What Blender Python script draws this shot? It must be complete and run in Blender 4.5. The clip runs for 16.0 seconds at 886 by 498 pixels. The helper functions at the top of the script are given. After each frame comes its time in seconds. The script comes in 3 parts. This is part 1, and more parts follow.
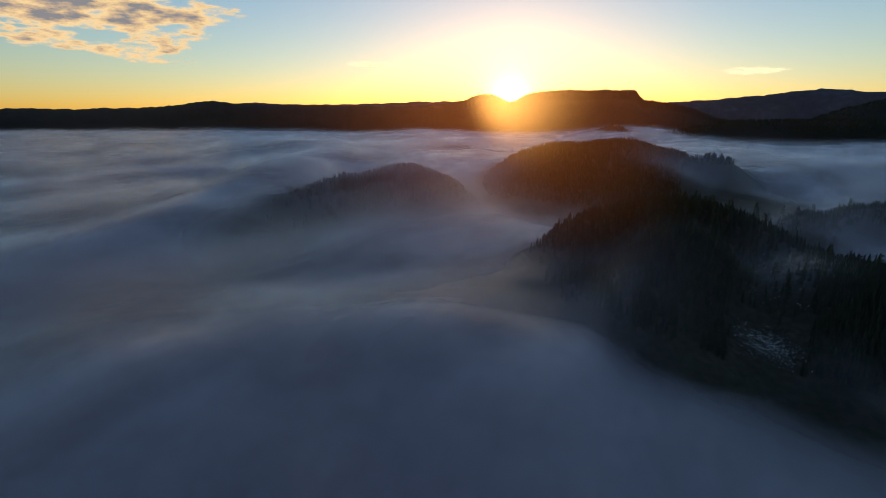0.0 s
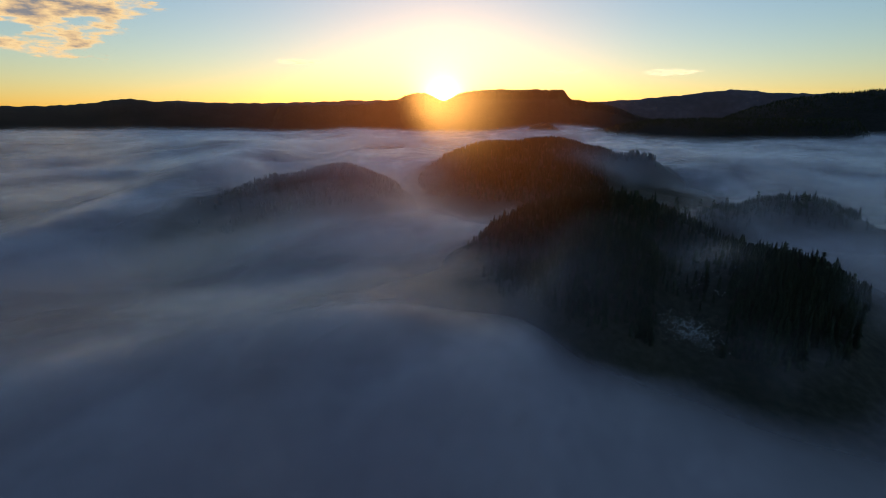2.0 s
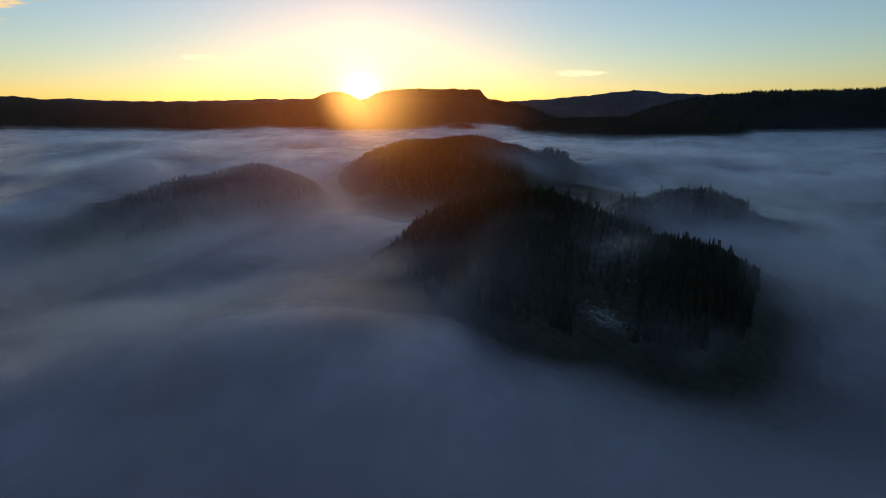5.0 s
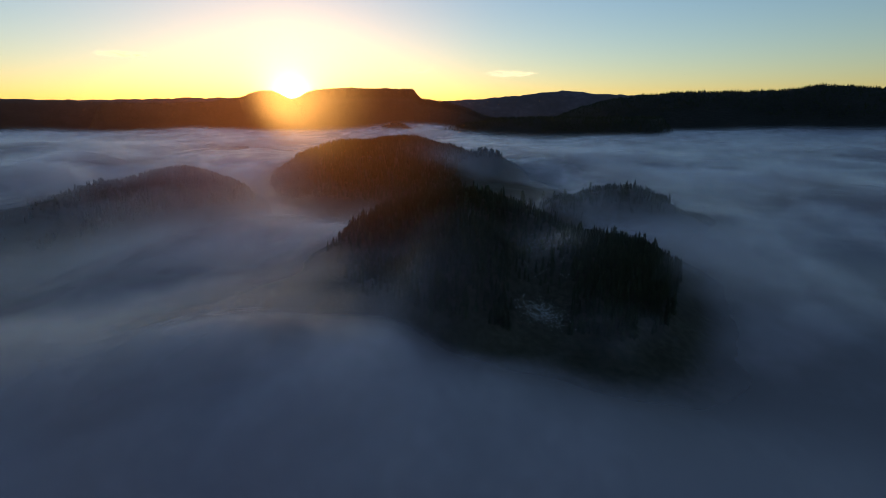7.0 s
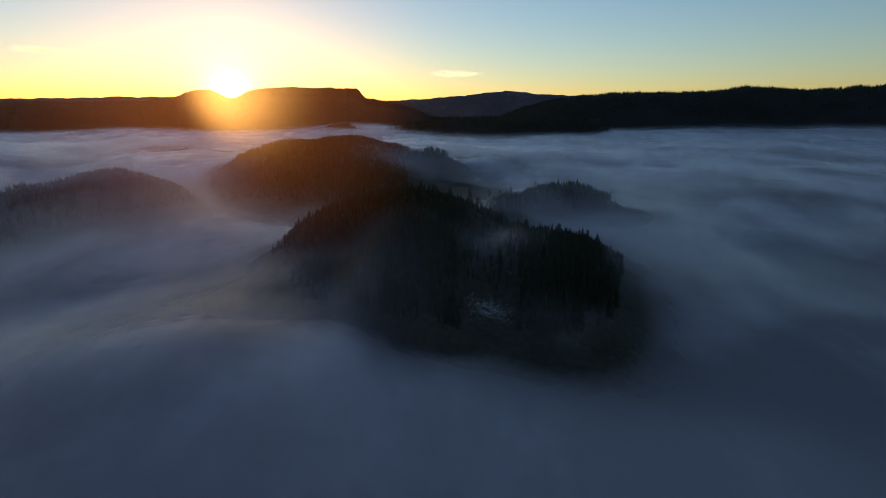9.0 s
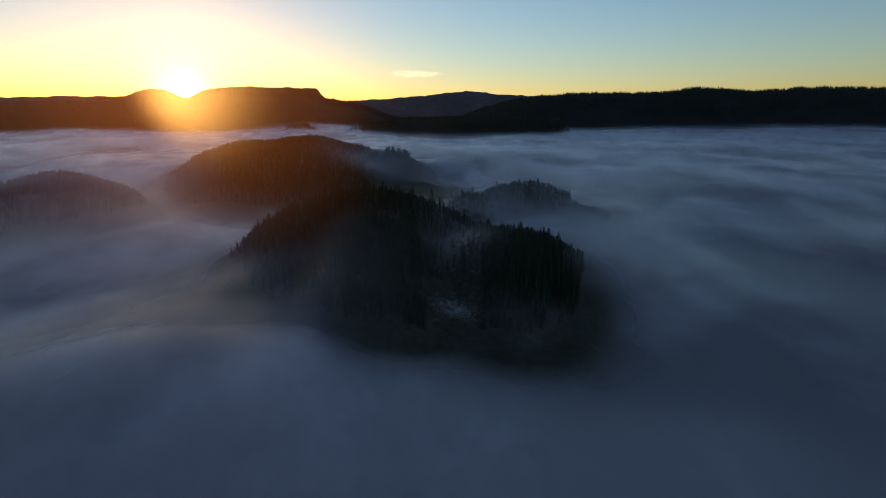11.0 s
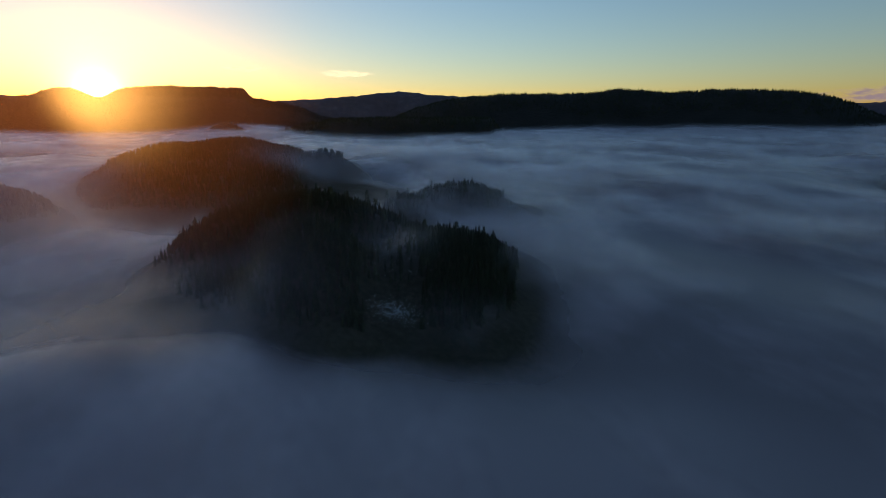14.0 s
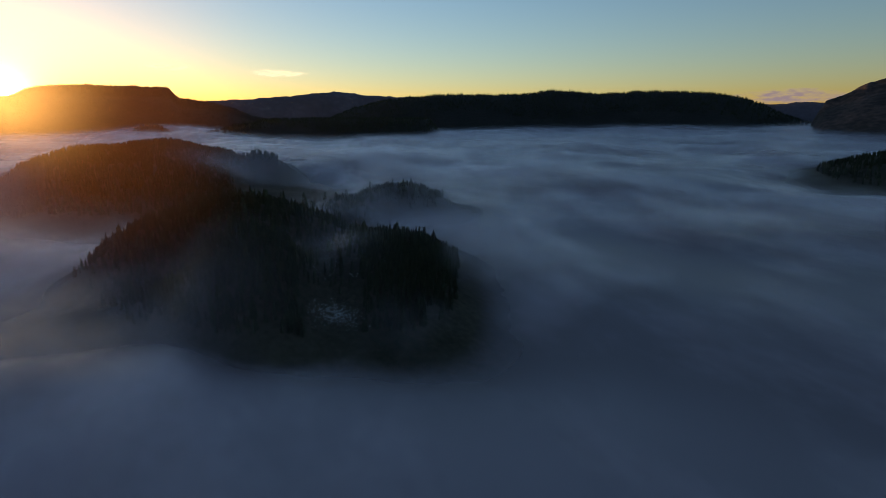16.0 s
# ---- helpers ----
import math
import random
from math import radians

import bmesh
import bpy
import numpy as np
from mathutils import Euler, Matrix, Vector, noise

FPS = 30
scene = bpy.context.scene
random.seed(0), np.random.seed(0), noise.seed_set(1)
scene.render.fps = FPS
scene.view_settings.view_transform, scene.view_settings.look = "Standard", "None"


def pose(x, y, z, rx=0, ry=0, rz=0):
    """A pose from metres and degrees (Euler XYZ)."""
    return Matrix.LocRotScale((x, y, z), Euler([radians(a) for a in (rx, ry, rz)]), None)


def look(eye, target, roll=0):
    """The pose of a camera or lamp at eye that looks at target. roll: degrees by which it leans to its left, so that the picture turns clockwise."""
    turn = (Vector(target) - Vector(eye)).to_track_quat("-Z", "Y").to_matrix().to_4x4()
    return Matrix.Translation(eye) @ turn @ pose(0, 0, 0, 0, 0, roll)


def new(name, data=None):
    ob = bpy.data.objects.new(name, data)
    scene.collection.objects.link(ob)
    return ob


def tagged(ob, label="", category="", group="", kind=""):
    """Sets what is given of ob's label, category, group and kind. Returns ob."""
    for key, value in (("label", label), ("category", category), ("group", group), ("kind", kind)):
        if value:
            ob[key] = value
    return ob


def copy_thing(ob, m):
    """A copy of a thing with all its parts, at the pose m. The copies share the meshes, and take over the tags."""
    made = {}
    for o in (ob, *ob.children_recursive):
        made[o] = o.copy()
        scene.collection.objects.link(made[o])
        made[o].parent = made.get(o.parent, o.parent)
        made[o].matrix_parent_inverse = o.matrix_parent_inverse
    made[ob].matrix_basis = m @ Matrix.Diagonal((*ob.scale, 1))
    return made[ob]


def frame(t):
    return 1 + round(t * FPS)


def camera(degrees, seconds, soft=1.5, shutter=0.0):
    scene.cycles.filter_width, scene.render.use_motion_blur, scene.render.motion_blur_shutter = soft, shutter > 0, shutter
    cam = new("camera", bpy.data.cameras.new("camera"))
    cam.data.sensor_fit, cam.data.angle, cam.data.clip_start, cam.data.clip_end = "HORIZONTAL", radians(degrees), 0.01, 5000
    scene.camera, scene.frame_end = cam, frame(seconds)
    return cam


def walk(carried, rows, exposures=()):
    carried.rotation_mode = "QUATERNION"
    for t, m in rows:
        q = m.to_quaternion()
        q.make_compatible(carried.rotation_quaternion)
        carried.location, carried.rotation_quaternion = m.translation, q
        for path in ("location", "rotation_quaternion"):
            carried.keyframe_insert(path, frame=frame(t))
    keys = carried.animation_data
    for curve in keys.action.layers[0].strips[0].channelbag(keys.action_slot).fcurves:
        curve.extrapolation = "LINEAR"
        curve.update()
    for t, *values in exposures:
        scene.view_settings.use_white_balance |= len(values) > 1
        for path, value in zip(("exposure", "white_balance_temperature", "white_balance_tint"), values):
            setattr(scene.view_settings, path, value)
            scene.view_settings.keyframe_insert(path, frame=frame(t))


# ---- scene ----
cam = camera(78.88, 16.0, soft=0.9)

# the drone hovers and turns to the right: seconds, heading, tilt, roll in degrees
EYE = (0.0, 0.0, 110.0)
TURN = [
    (0.0, -0.001, -13.548, -0.077),
    (0.5, 1.684, -13.575, -0.073),
    (1.0, 3.995, -13.599, -0.069),
    (1.5, 5.518, -13.622, -0.064),
    (2.0, 6.824, -13.644, -0.060),
    (2.5, 7.955, -13.663, -0.055),
    (3.0, 9.218, -13.681, -0.050),
    (5.5, 16.962, -13.749, -0.024),
    (6.0, 18.828, -13.759, -0.019),
    (6.5, 20.480, -13.767, -0.013),
    (7.0, 21.987, -13.773, -0.007),
    (7.5, 23.349, -13.778, -0.001),
    (8.0, 25.020, -13.782, 0.005),
    (8.5, 26.434, -13.785, 0.012),
    (9.0, 27.611, -13.787, 0.018),
    (9.5, 28.893, -13.787, 0.025),
    (12.0, 32.986, -13.773, 0.060),
    (12.5, 33.780, -13.767, 0.068),
    (13.0, 34.921, -13.760, 0.075),
    (13.5, 36.440, -13.752, 0.083),
    (14.0, 38.552, -13.743, 0.091),
    (14.5, 40.103, -13.734, 0.099),
    (15.0, 41.457, -13.723, 0.107),
    (15.5, 43.156, -13.712, 0.115),
    (16.0, 45.029, -13.700, 0.124),
]
EXPOSURE, KELVIN = 0.0, 6120.0
walk(cam, [(t, pose(*EYE, 90 + tilt, roll, -yaw)) for t, yaw, tilt, roll in TURN], [(0.0, EXPOSURE, KELVIN, 15.0), (16.0, EXPOSURE, KELVIN, 15.0)])

# light has to pass through several sheets of mist
scene.cycles.transparent_max_bounces = 40

# ---- sky, sun ----
SUN_AZ, SUN_EL = 6.9, 2.0


def heading(az, el=0.0):
    a, e = radians(az), radians(el)
    return Vector((math.sin(a) * math.cos(e), math.cos(a) * math.cos(e), math.sin(e)))


def node(tree, kind, **values):
    n = tree.nodes.new(kind)
    for key, value in values.items():
        if key in n.inputs:
            n.inputs[key].default_value = value
    return n


def math_node(tree, op, a, b=None):
    n = tree.nodes.new("ShaderNodeMath")
    n.operation = op
    for i, v in enumerate((a, b)):
        if v is None:
            continue
        if isinstance(v, (int, float)):
            n.inputs[i].default_value = v
        else:
            tree.links.new(v, n.inputs[i])
    return n.outputs[0]


world = bpy.data.worlds.new("sky")
scene.world = world
world.use_nodes = True
wt = world.node_tree
wt.nodes.clear()
sky = wt.nodes.new("ShaderNodeTexSky")
sky.sky_type = "NISHITA"
sky.sun_disc = False
sky.sun_elevation = radians(SUN_EL)
sky.sun_rotation = radians(SUN_AZ)
sky.air_density, sky.dust_density, sky.ozone_density = 1.0, 0.25, 2.4
sky_bg = node(wt, "ShaderNodeBackground", Strength=0.295)
wt.links.new(sky.outputs[0], sky_bg.inputs[0])
# the sun's disc and the aureole round it
coord = wt.nodes.new("ShaderNodeTexCoord")
dot = wt.nodes.new("ShaderNodeVectorMath")
dot.operation = "DOT_PRODUCT"
dot.inputs[1].default_value = heading(SUN_AZ, SUN_EL)
wt.links.new(coord.outputs["Generated"], dot.inputs[0])
away = math_node(wt, "ARCCOSINE", math_node(wt, "MINIMUM", dot.outputs["Value"], 1.0))
glows = None
for spread, power, tint in ((0.6, 12.0, (1.0, 0.86, 0.5)), (2.0, 0.5, (1.0, 0.75, 0.36))):
    e = math_node(wt, "DIVIDE", away, radians(spread))
    fall = math_node(wt, "EXPONENT", math_node(wt, "MULTIPLY", e, -1.0))
    bg = node(wt, "ShaderNodeBackground", Color=(*tint, 1))
    wt.links.new(math_node(wt, "MULTIPLY", fall, power), bg.inputs["Strength"])
    add = wt.nodes.new("ShaderNodeAddShader")
    wt.links.new((glows or sky_bg).outputs[0], add.inputs[0])
    wt.links.new(bg.outputs[0], add.inputs[1])
    glows = add
out = wt.nodes.new("ShaderNodeOutputWorld")
wt.links.new(glows.outputs[0], out.inputs[0])

sun = new("sun", bpy.data.lights.new("sun", "SUN"))
sun.data.energy, sun.data.angle, sun.data.color = 2.0, radians(0.6), (1.0, 0.62, 0.3)
sun.matrix_world = look(heading(SUN_AZ, SUN_EL) * 1000, (0, 0, 0))


# ---- materials ----
def material(name):
    m = bpy.data.materials.new(name)
    m.use_nodes = True
    m.node_tree.nodes.clear()
    return m, m.node_tree


def ramp(tree, fac, stops):
    r = tree.nodes.new("ShaderNodeValToRGB")
    while len(r.color_ramp.elements) < len(stops):
        r.color_ramp.elements.new(0.5)
    for el, (at, col) in zip(r.color_ramp.elements, stops):
        el.position, el.color = at, (*col, 1) if len(col) == 3 else col
    tree.links.new(fac, r.inputs[0])
    return r.outputs[0]


def noise_at(tree, scale, detail=3.0, stretch=(1, 1, 1), rough=0.5, shift=(0, 0, 0)):
    geo = tree.nodes.new("ShaderNodeNewGeometry")
    turn = tree.nodes.new("ShaderNodeMapping")
    turn.inputs["Rotation"].default_value = (0, 0, radians(28))
    m = tree.nodes.new("ShaderNodeMapping")
    m.inputs["Scale"].default_value = [s / scale for s in stretch]
    m.inputs["Location"].default_value = shift
    tree.links.new(geo.outputs["Position"], turn.inputs[0])
    tree.links.new(turn.outputs[0], m.inputs[0])
    n = node(tree, "ShaderNodeTexNoise", Scale=1.0, Detail=detail, Roughness=rough)
    tree.links.new(m.outputs[0], n.inputs["Vector"])
    return n.outputs["Fac"]


def surface(name, coarse, fine, stops, rough=0.9, bump=0.0, mix=0.5, stretch=(1, 1, 1)):
    """A rough ground, bark or leaf surface whose colour varies at two scales (metres)."""
    m, nt = material(name)
    a, b = noise_at(nt, coarse, 4, stretch), noise_at(nt, fine, 5, stretch, shift=(7, 3, 1))
    both = math_node(nt, "ADD", math_node(nt, "MULTIPLY", a, mix), math_node(nt, "MULTIPLY", b, 1 - mix))
    bsdf = node(nt, "ShaderNodeBsdfPrincipled", Roughness=rough)
    bsdf.inputs["Specular IOR Level"].default_value = 0.15
    nt.links.new(ramp(nt, both, stops), bsdf.inputs["Base Color"])
    if bump:
        bn = node(nt, "ShaderNodeBump", Strength=0.8, Distance=bump)
        nt.links.new(b, bn.inputs["Height"])
        nt.links.new(bn.outputs[0], bsdf.inputs["Normal"])
    o = nt.nodes.new("ShaderNodeOutputMaterial")
    nt.links.new(bsdf.outputs[0], o.inputs[0])
    return m


FOREST_FLOOR = surface("forest_floor", 40, 4, [(0.3, (0.018, 0.02, 0.012)), (0.5, (0.04, 0.036, 0.024)), (0.7, (0.07, 0.06, 0.045))], bump=0.6)
FAR_FOREST = surface("far_forest", 160, 14, [(0.3, (0.012, 0.013, 0.01)), (0.5, (0.022, 0.021, 0.018)), (0.72, (0.035, 0.032, 0.028))], bump=8)
# faint snow flecks; the pale purple has the haze of distance put into it
MOOR = surface("hazed_snowy_moor", 260, 40, [(0.3, (0.07, 0.058, 0.068)), (0.55, (0.1, 0.085, 0.1)), (0.75, (0.15, 0.135, 0.155))], bump=5)
ROCK = surface("bare_rock", 200, 30, [(0.3, (0.02, 0.018, 0.015)), (0.5, (0.055, 0.042, 0.036)), (0.72, (0.16, 0.1, 0.08))], bump=10, stretch=(1, 1, 2.5))
BARK = surface("bark", 1.5, 0.2, [(0.3, (0.05, 0.035, 0.025)), (0.7, (0.13, 0.09, 0.065))], stretch=(1, 1, 0.3))
SPRUCE = surface("spruce_needles", 6, 0.7, [(0.3, (0.012, 0.016, 0.009)), (0.5, (0.028, 0.034, 0.018)), (0.7, (0.05, 0.055, 0.03))])
PINE = surface("pine_needles", 6, 0.7, [(0.3, (0.018, 0.028, 0.014)), (0.5, (0.036, 0.05, 0.025)), (0.7, (0.06, 0.075, 0.04))])
SNOW = surface("old_snow", 9, 0.8, [(0.3, (0.55, 0.58, 0.64)), (0.6, (0.82, 0.84, 0.88))], rough=0.6)
BRASH = surface("felling_waste", 5, 0.5, [(0.3, (0.03, 0.024, 0.018)), (0.7, (0.1, 0.08, 0.06))])


def fog_material(name, feature, strands):
    """Mist whose thickness ('cover'), drifting strands over a 'limit' and steady share ('fill') decide what shows through it."""
    m, nt = material(name)
    cover, limit, fill = (nt.nodes.new("ShaderNodeAttribute") for _ in range(3))
    cover.attribute_name, limit.attribute_name, fill.attribute_name = "cover", "limit", "fill"
    a = noise_at(nt, feature, 4, (1.0, 0.45, 2.0), 0.55)
    b = noise_at(nt, strands, 5, (0.9, 0.5, 2.0), 0.6, (3, 9, 2))
    c = noise_at(nt, strands * 0.34, 4, (0.9, 0.6, 2.0), 0.6, (5, 1, 8))
    both = math_node(nt, "ADD", math_node(nt, "MULTIPLY", a, 0.5), math_node(nt, "MULTIPLY", b, 0.34))
    both = math_node(nt, "ADD", both, math_node(nt, "MULTIPLY", c, 0.16))
    mr = nt.nodes.new("ShaderNodeMapRange")
    mr.interpolation_type = "SMOOTHSTEP"
    nt.links.new(both, mr.inputs["Value"])
    nt.links.new(limit.outputs["Fac"], mr.inputs["From Min"])
    nt.links.new(math_node(nt, "ADD", limit.outputs["Fac"], 0.12), mr.inputs["From Max"])
    banks = math_node(nt, "ADD", fill.outputs["Fac"], math_node(nt, "MULTIPLY", mr.outputs[0], math_node(nt, "SUBTRACT", 1.0, fill.outputs["Fac"])))
    amount = math_node(nt, "MULTIPLY", banks, cover.outputs["Fac"])
    dif = node(nt, "ShaderNodeBsdfDiffuse", Color=FOG_COLOUR)
    tra = node(nt, "ShaderNodeBsdfTranslucent", Color=FOG_COLOUR)
    glo = node(nt, "ShaderNodeBsdfGlossy", Color=(0.97, 0.96, 1.0, 1), Roughness=0.35)
    body = node(nt, "ShaderNodeMixShader", Fac=0.25)
    nt.links.new(dif.outputs[0], body.inputs[1])
    nt.links.new(tra.outputs[0], body.inputs[2])
    fres = node(nt, "ShaderNodeFresnel", IOR=1.95)
    shine = nt.nodes.new("ShaderNodeMixShader")
    nt.links.new(fres.outputs[0], shine.inputs[0])
    nt.links.new(body.outputs[0], shine.inputs[1])
    nt.links.new(glo.outputs[0], shine.inputs[2])
    clear = nt.nodes.new("ShaderNodeBsdfTransparent")
    mix = nt.nodes.new("ShaderNodeMixShader")
    nt.links.new(amount, mix.inputs[0])
    nt.links.new(clear.outputs[0], mix.inputs[1])
    nt.links.new(shine.outputs[0], mix.inputs[2])
    o = nt.nodes.new("ShaderNodeOutputMaterial")
    nt.links.new(mix.outputs[0], o.inputs[0])
    return m


FOG_COLOUR = (0.54, 0.4, 0.41, 1)


# ---- the lie of the land ----
def lattice(x, y, seed):
    """Smooth noise in -1..1 on arrays, one wave a unit."""
    xi, yi = np.floor(x).astype(np.int64), np.floor(y).astype(np.int64)
    u, v = x - xi, y - yi
    u, v = u * u * u * (u * (u * 6 - 15) + 10), v * v * v * (v * (v * 6 - 15) + 10)

    def corner(i, j):
        h = (i * 374761393 + j * 668265263 + seed * 974634777) & 0x7FFFFFFF
        h = ((h ^ (h >> 13)) * 1274126177) & 0x7FFFFFFF
        return ((h ^ (h >> 16)) & 0xFFFF) / 32767.5 - 1

    a, b, c, d = corner(xi, yi), corner(xi + 1, yi), corner(xi, yi + 1), corner(xi + 1, yi + 1)
    return (a * (1 - u) + b * u) * (1 - v) + (c * (1 - u) + d * u) * v


def waves(x, y, size, seed, octaves=4, fade=0.5):
    total, amp = 0.0, 1.0
    for k in range(octaves):
        total = total + amp * lattice(x / size * 2**k + 13.7 * k, y / size * 2**k + 5.1 * k, seed + k)
        amp *= fade
    return total


def step(a, centre, width):
    return 0.5 + 0.5 * np.tanh((a - centre) / width)


def hump(a, centre, width):
    return np.exp(-(((a - centre) / width) ** 2))


def xy(az, d):
    a = np.radians(az)
    return np.sin(a) * d, np.cos(a) * d


VALLEY = -35.0
# heading, distance, top, width to its left and right, depth to the front and back
LOBES = {
    "near_hill": [(23.3, 432, 50, 72, 96, 50, 75), (24.0, 330, 45, 38, 46, 76, 44), (36.5, 345, 25, 60, 58, 80, 90),
                  (14.0, 330, 6, 85, 70, 70, 80), (16.5, 432, 32, 50, 50, 40, 60), (5.0, 300, 3, 70, 60, 42, 60), (-7.0, 300, -3, 70, 60, 42, 60), (38.5, 400, 22, 60, 58, 70, 60), (36.0, 615, 15, 130, 115, 150, 150)],
    "middle_hill": [(17.8, 1160, 65, 150, 120, 330, 260), (12.6, 1090, 57, 125, 110, 300, 240), (26.5, 1040, 46, 78, 62, 100, 100), (22.6, 1130, 47, 70, 60, 200, 150), (28.5, 800, 8, 90, 90, 140, 140)],
    "misty_hill": [(-4.2, 800, 39, 84, 84, 165, 160), (-9.8, 760, 28, 80, 80, 150, 130), (-15.0, 700, 18, 95, 85, 140, 110), (-22.0, 600, 8, 95, 80, 110, 100)],
    "wooded_knoll": [(40.5, 620, 33, 85, 75, 90, 80), (35.0, 575, 29, 42, 40, 60, 60)],
    "wooded_island": [(86.5, 1300, 46, 150, 170, 190, 160)],
    "islet": [(17.1, 3300, 78, 105, 105, 160, 160)],
}


def lobe_height(x, y, lobes):
    total = 0.0
    for az, d, top, left, right, front, back in lobes:
        cx, cy = xy(az, d)
        tx, ty = math.cos(radians(az)), -math.sin(radians(az))
        across = (x - cx) * tx + (y - cy) * ty
        along = (x - cx) * -ty + (y - cy) * tx
        e = (across / np.where(across < 0, left, right)) ** 2 / 2 + (along / np.where(along < 0, front, back)) ** 2 / 2
        total = total + np.exp((top - VALLEY) * np.exp(-e) / 6.0) - 1
    rise = 6.0 * np.log(1 + total)
    return VALLEY + rise - 9 * np.exp(-rise / 5)


def hill_height(name, x, y):
    h = lobe_height(x, y, LOBES[name])
    rough = np.clip((h - VALLEY) / 50, 0, 1)
    return h + rough * (3.0 * waves(x, y, 110, 11) + 0.8 * waves(x, y, 18, 23, 3))


def land(x, y):
    """The height of valley and hills."""
    h = VALLEY + 3 * waves(x, y, 240, 5)
    for name in LOBES:
        h = np.maximum(h, hill_height(name, x, y))
    return h


def mesa_line(a):
    el = 1.2 + 0.75 * step(a, 0.8, 2.4) + 0.6 * step(a, 2.9, 0.9) + 0.25 * step(a, 10, 1.2) + 0.14 * hump(a, 18.95, 0.22) - 0.95 * step(a, 19.3, 0.4) - 2.4 * step(a, 25, 3)
    # dip added at the sun's heading, so that disc and light clear the ridge
    return el - 0.8 * hump(a, SUN_AZ, 1.3)


def west_line(a):
    return 0.8 + 0.55 * step(a, -27, 4) + 0.35 * hump(a, -22.6, 2.2) + 0.12 * hump(a, -31.3, 1.0) - 0.08 * step(a, -11.3, 1.2) - 1.5 * step(a, 2, 2)


def pale_line(a):
    return 1.42 + 0.12 * hump(a, -18.2, 2.0) + 0.16 * step(a, -8, 2) + 0.2 * step(a, -3.5, 2) - 1.5 * (1 - step(a, -23, 1.5))


def back_line(a):
    return 1.55 + 0.5 * step(a, 26, 4) + 0.5 * hump(a, 34, 3.5)


def ridge_line(a):
    return -1.1 + 2.95 * step(a, 34.6, 3.6) + 0.36 * step(a, 42, 2.5) + 0.36 * hump(a, 56.3, 2.2) + 0.12 * hump(a, 65, 4) - 3.4 * step(a, 76, 3.6)


def spit_line(a):
    return -1.7 + 1.6 * step(a, 24, 4)


def crag_line(a):
    return -0.6 + 1.8 * step(a, 78.7, 0.5) + 1.9 * step(a, 81.3, 1.6) + 0.5 * step(a, 88, 4) - 3 * step(a, 104, 6)


def blue_line(a):
    return 1.1 + 0.12 * hump(a, 78, 2) - 0.5 * step(a, 88, 4)


def behind_line(a):
    return 1.6 + 0.5 * np.sin(np.radians(a * 5)) + 0.3 * np.sin(np.radians(a * 11 + 40))


# name: skyline, from and to heading, distance of the crest, depth of the front slope, roughness
RANGES = {
    "mesa": (mesa_line, -12, 32, 4250, 700, 5.0),
    "western_range": (west_line, -62, 6, 4500, 800, 4.0),
    "pale_range": (pale_line, -30, 4, 4800, 400, 3.0),
    "moorland_range": (back_line, 14, 56, 4720, 500, 4.0),
    "forest_ridge": (ridge_line, 27, 83, 3900, 700, 6.0),
    "low_spit": (spit_line, 18, 46, 2900, 350, 3.0),
    "rocky_mountain": (crag_line, 77, 118, 3500, 600, 9.0),
    "distant_hills": (blue_line, 66, 96, 4780, 400, 4.0),
    "southern_range": (behind_line, 112, 304, 4500, 800, 6.0),
}


def range_height(name, az, d):
    line, lo, hi, far, deep, rough = RANGES[name]
    x, y = xy(az, d)
    wander = far + 120 * lattice(az / 7.0, az * 0 + 3.3, 41)
    crest = line(az) + 0.05 * lattice(az / 0.9, az * 0, 43) + 0.035 * lattice(az / 0.35, az * 0, 47)
    top = EYE[2] + wander * np.tan(np.radians(crest))
    s = np.where(d < wander, (d - (wander - deep)) / deep, 1 - (d - wander) / 450)
    s = np.clip(s, 0, 1)
    shape = np.sin(s * math.pi / 2) ** 1.15
    if name in ("mesa", "rocky_mountain"):
        cliff = 0.16 * (step(az, 9.5, 1.0) if name == "mesa" else 1.0)
        shape = shape * (1 - cliff) + cliff * step(s, 0.86 + 0.03 * lattice(az / 0.5, az * 0, 53), 0.03)
    edge = np.clip((az - lo) / 2.5, 0, 1) * np.clip((hi - az) / 2.5, 0, 1)
    h = VALLEY - 10 + (top - VALLEY + 10) * shape * edge
    return h + np.clip(s * 2, 0, 1) * edge * rough * (0.6 * waves(x, y, 240, 61, 5, 0.55) * (1.6 - s))


def sheet(name, verts, cols, rows, mat, closed=False, smooth=True, cover=None):
    """A mesh over a grid of rows x cols points."""
    j, i = np.meshgrid(np.arange(rows - 1), np.arange(cols if closed else cols - 1), indexing="ij")
    a, n = j * cols + i, (i + 1) % cols
    faces = np.stack([a, j * cols + n, (j + 1) * cols + n, a + cols], -1).reshape(-1, 4)
    me = bpy.data.meshes.new(name)
    me.from_pydata(verts.reshape(-1, 3).tolist(), [], faces.tolist())
    if smooth:
        me.polygons.foreach_set("use_smooth", np.ones(len(me.polygons), bool))
    if cover is not None:
        at = me.attributes.new("cover", "FLOAT", "POINT")
        at.data.foreach_set("value", cover.reshape(-1).astype(np.float32))
    me.materials.append(mat)
    me.update()
    return new(name, me)


def polar(az, d):
    A, D = np.meshgrid(az, d, indexing="xy")
    X, Y = xy(A, D)
    return A, D, X, Y


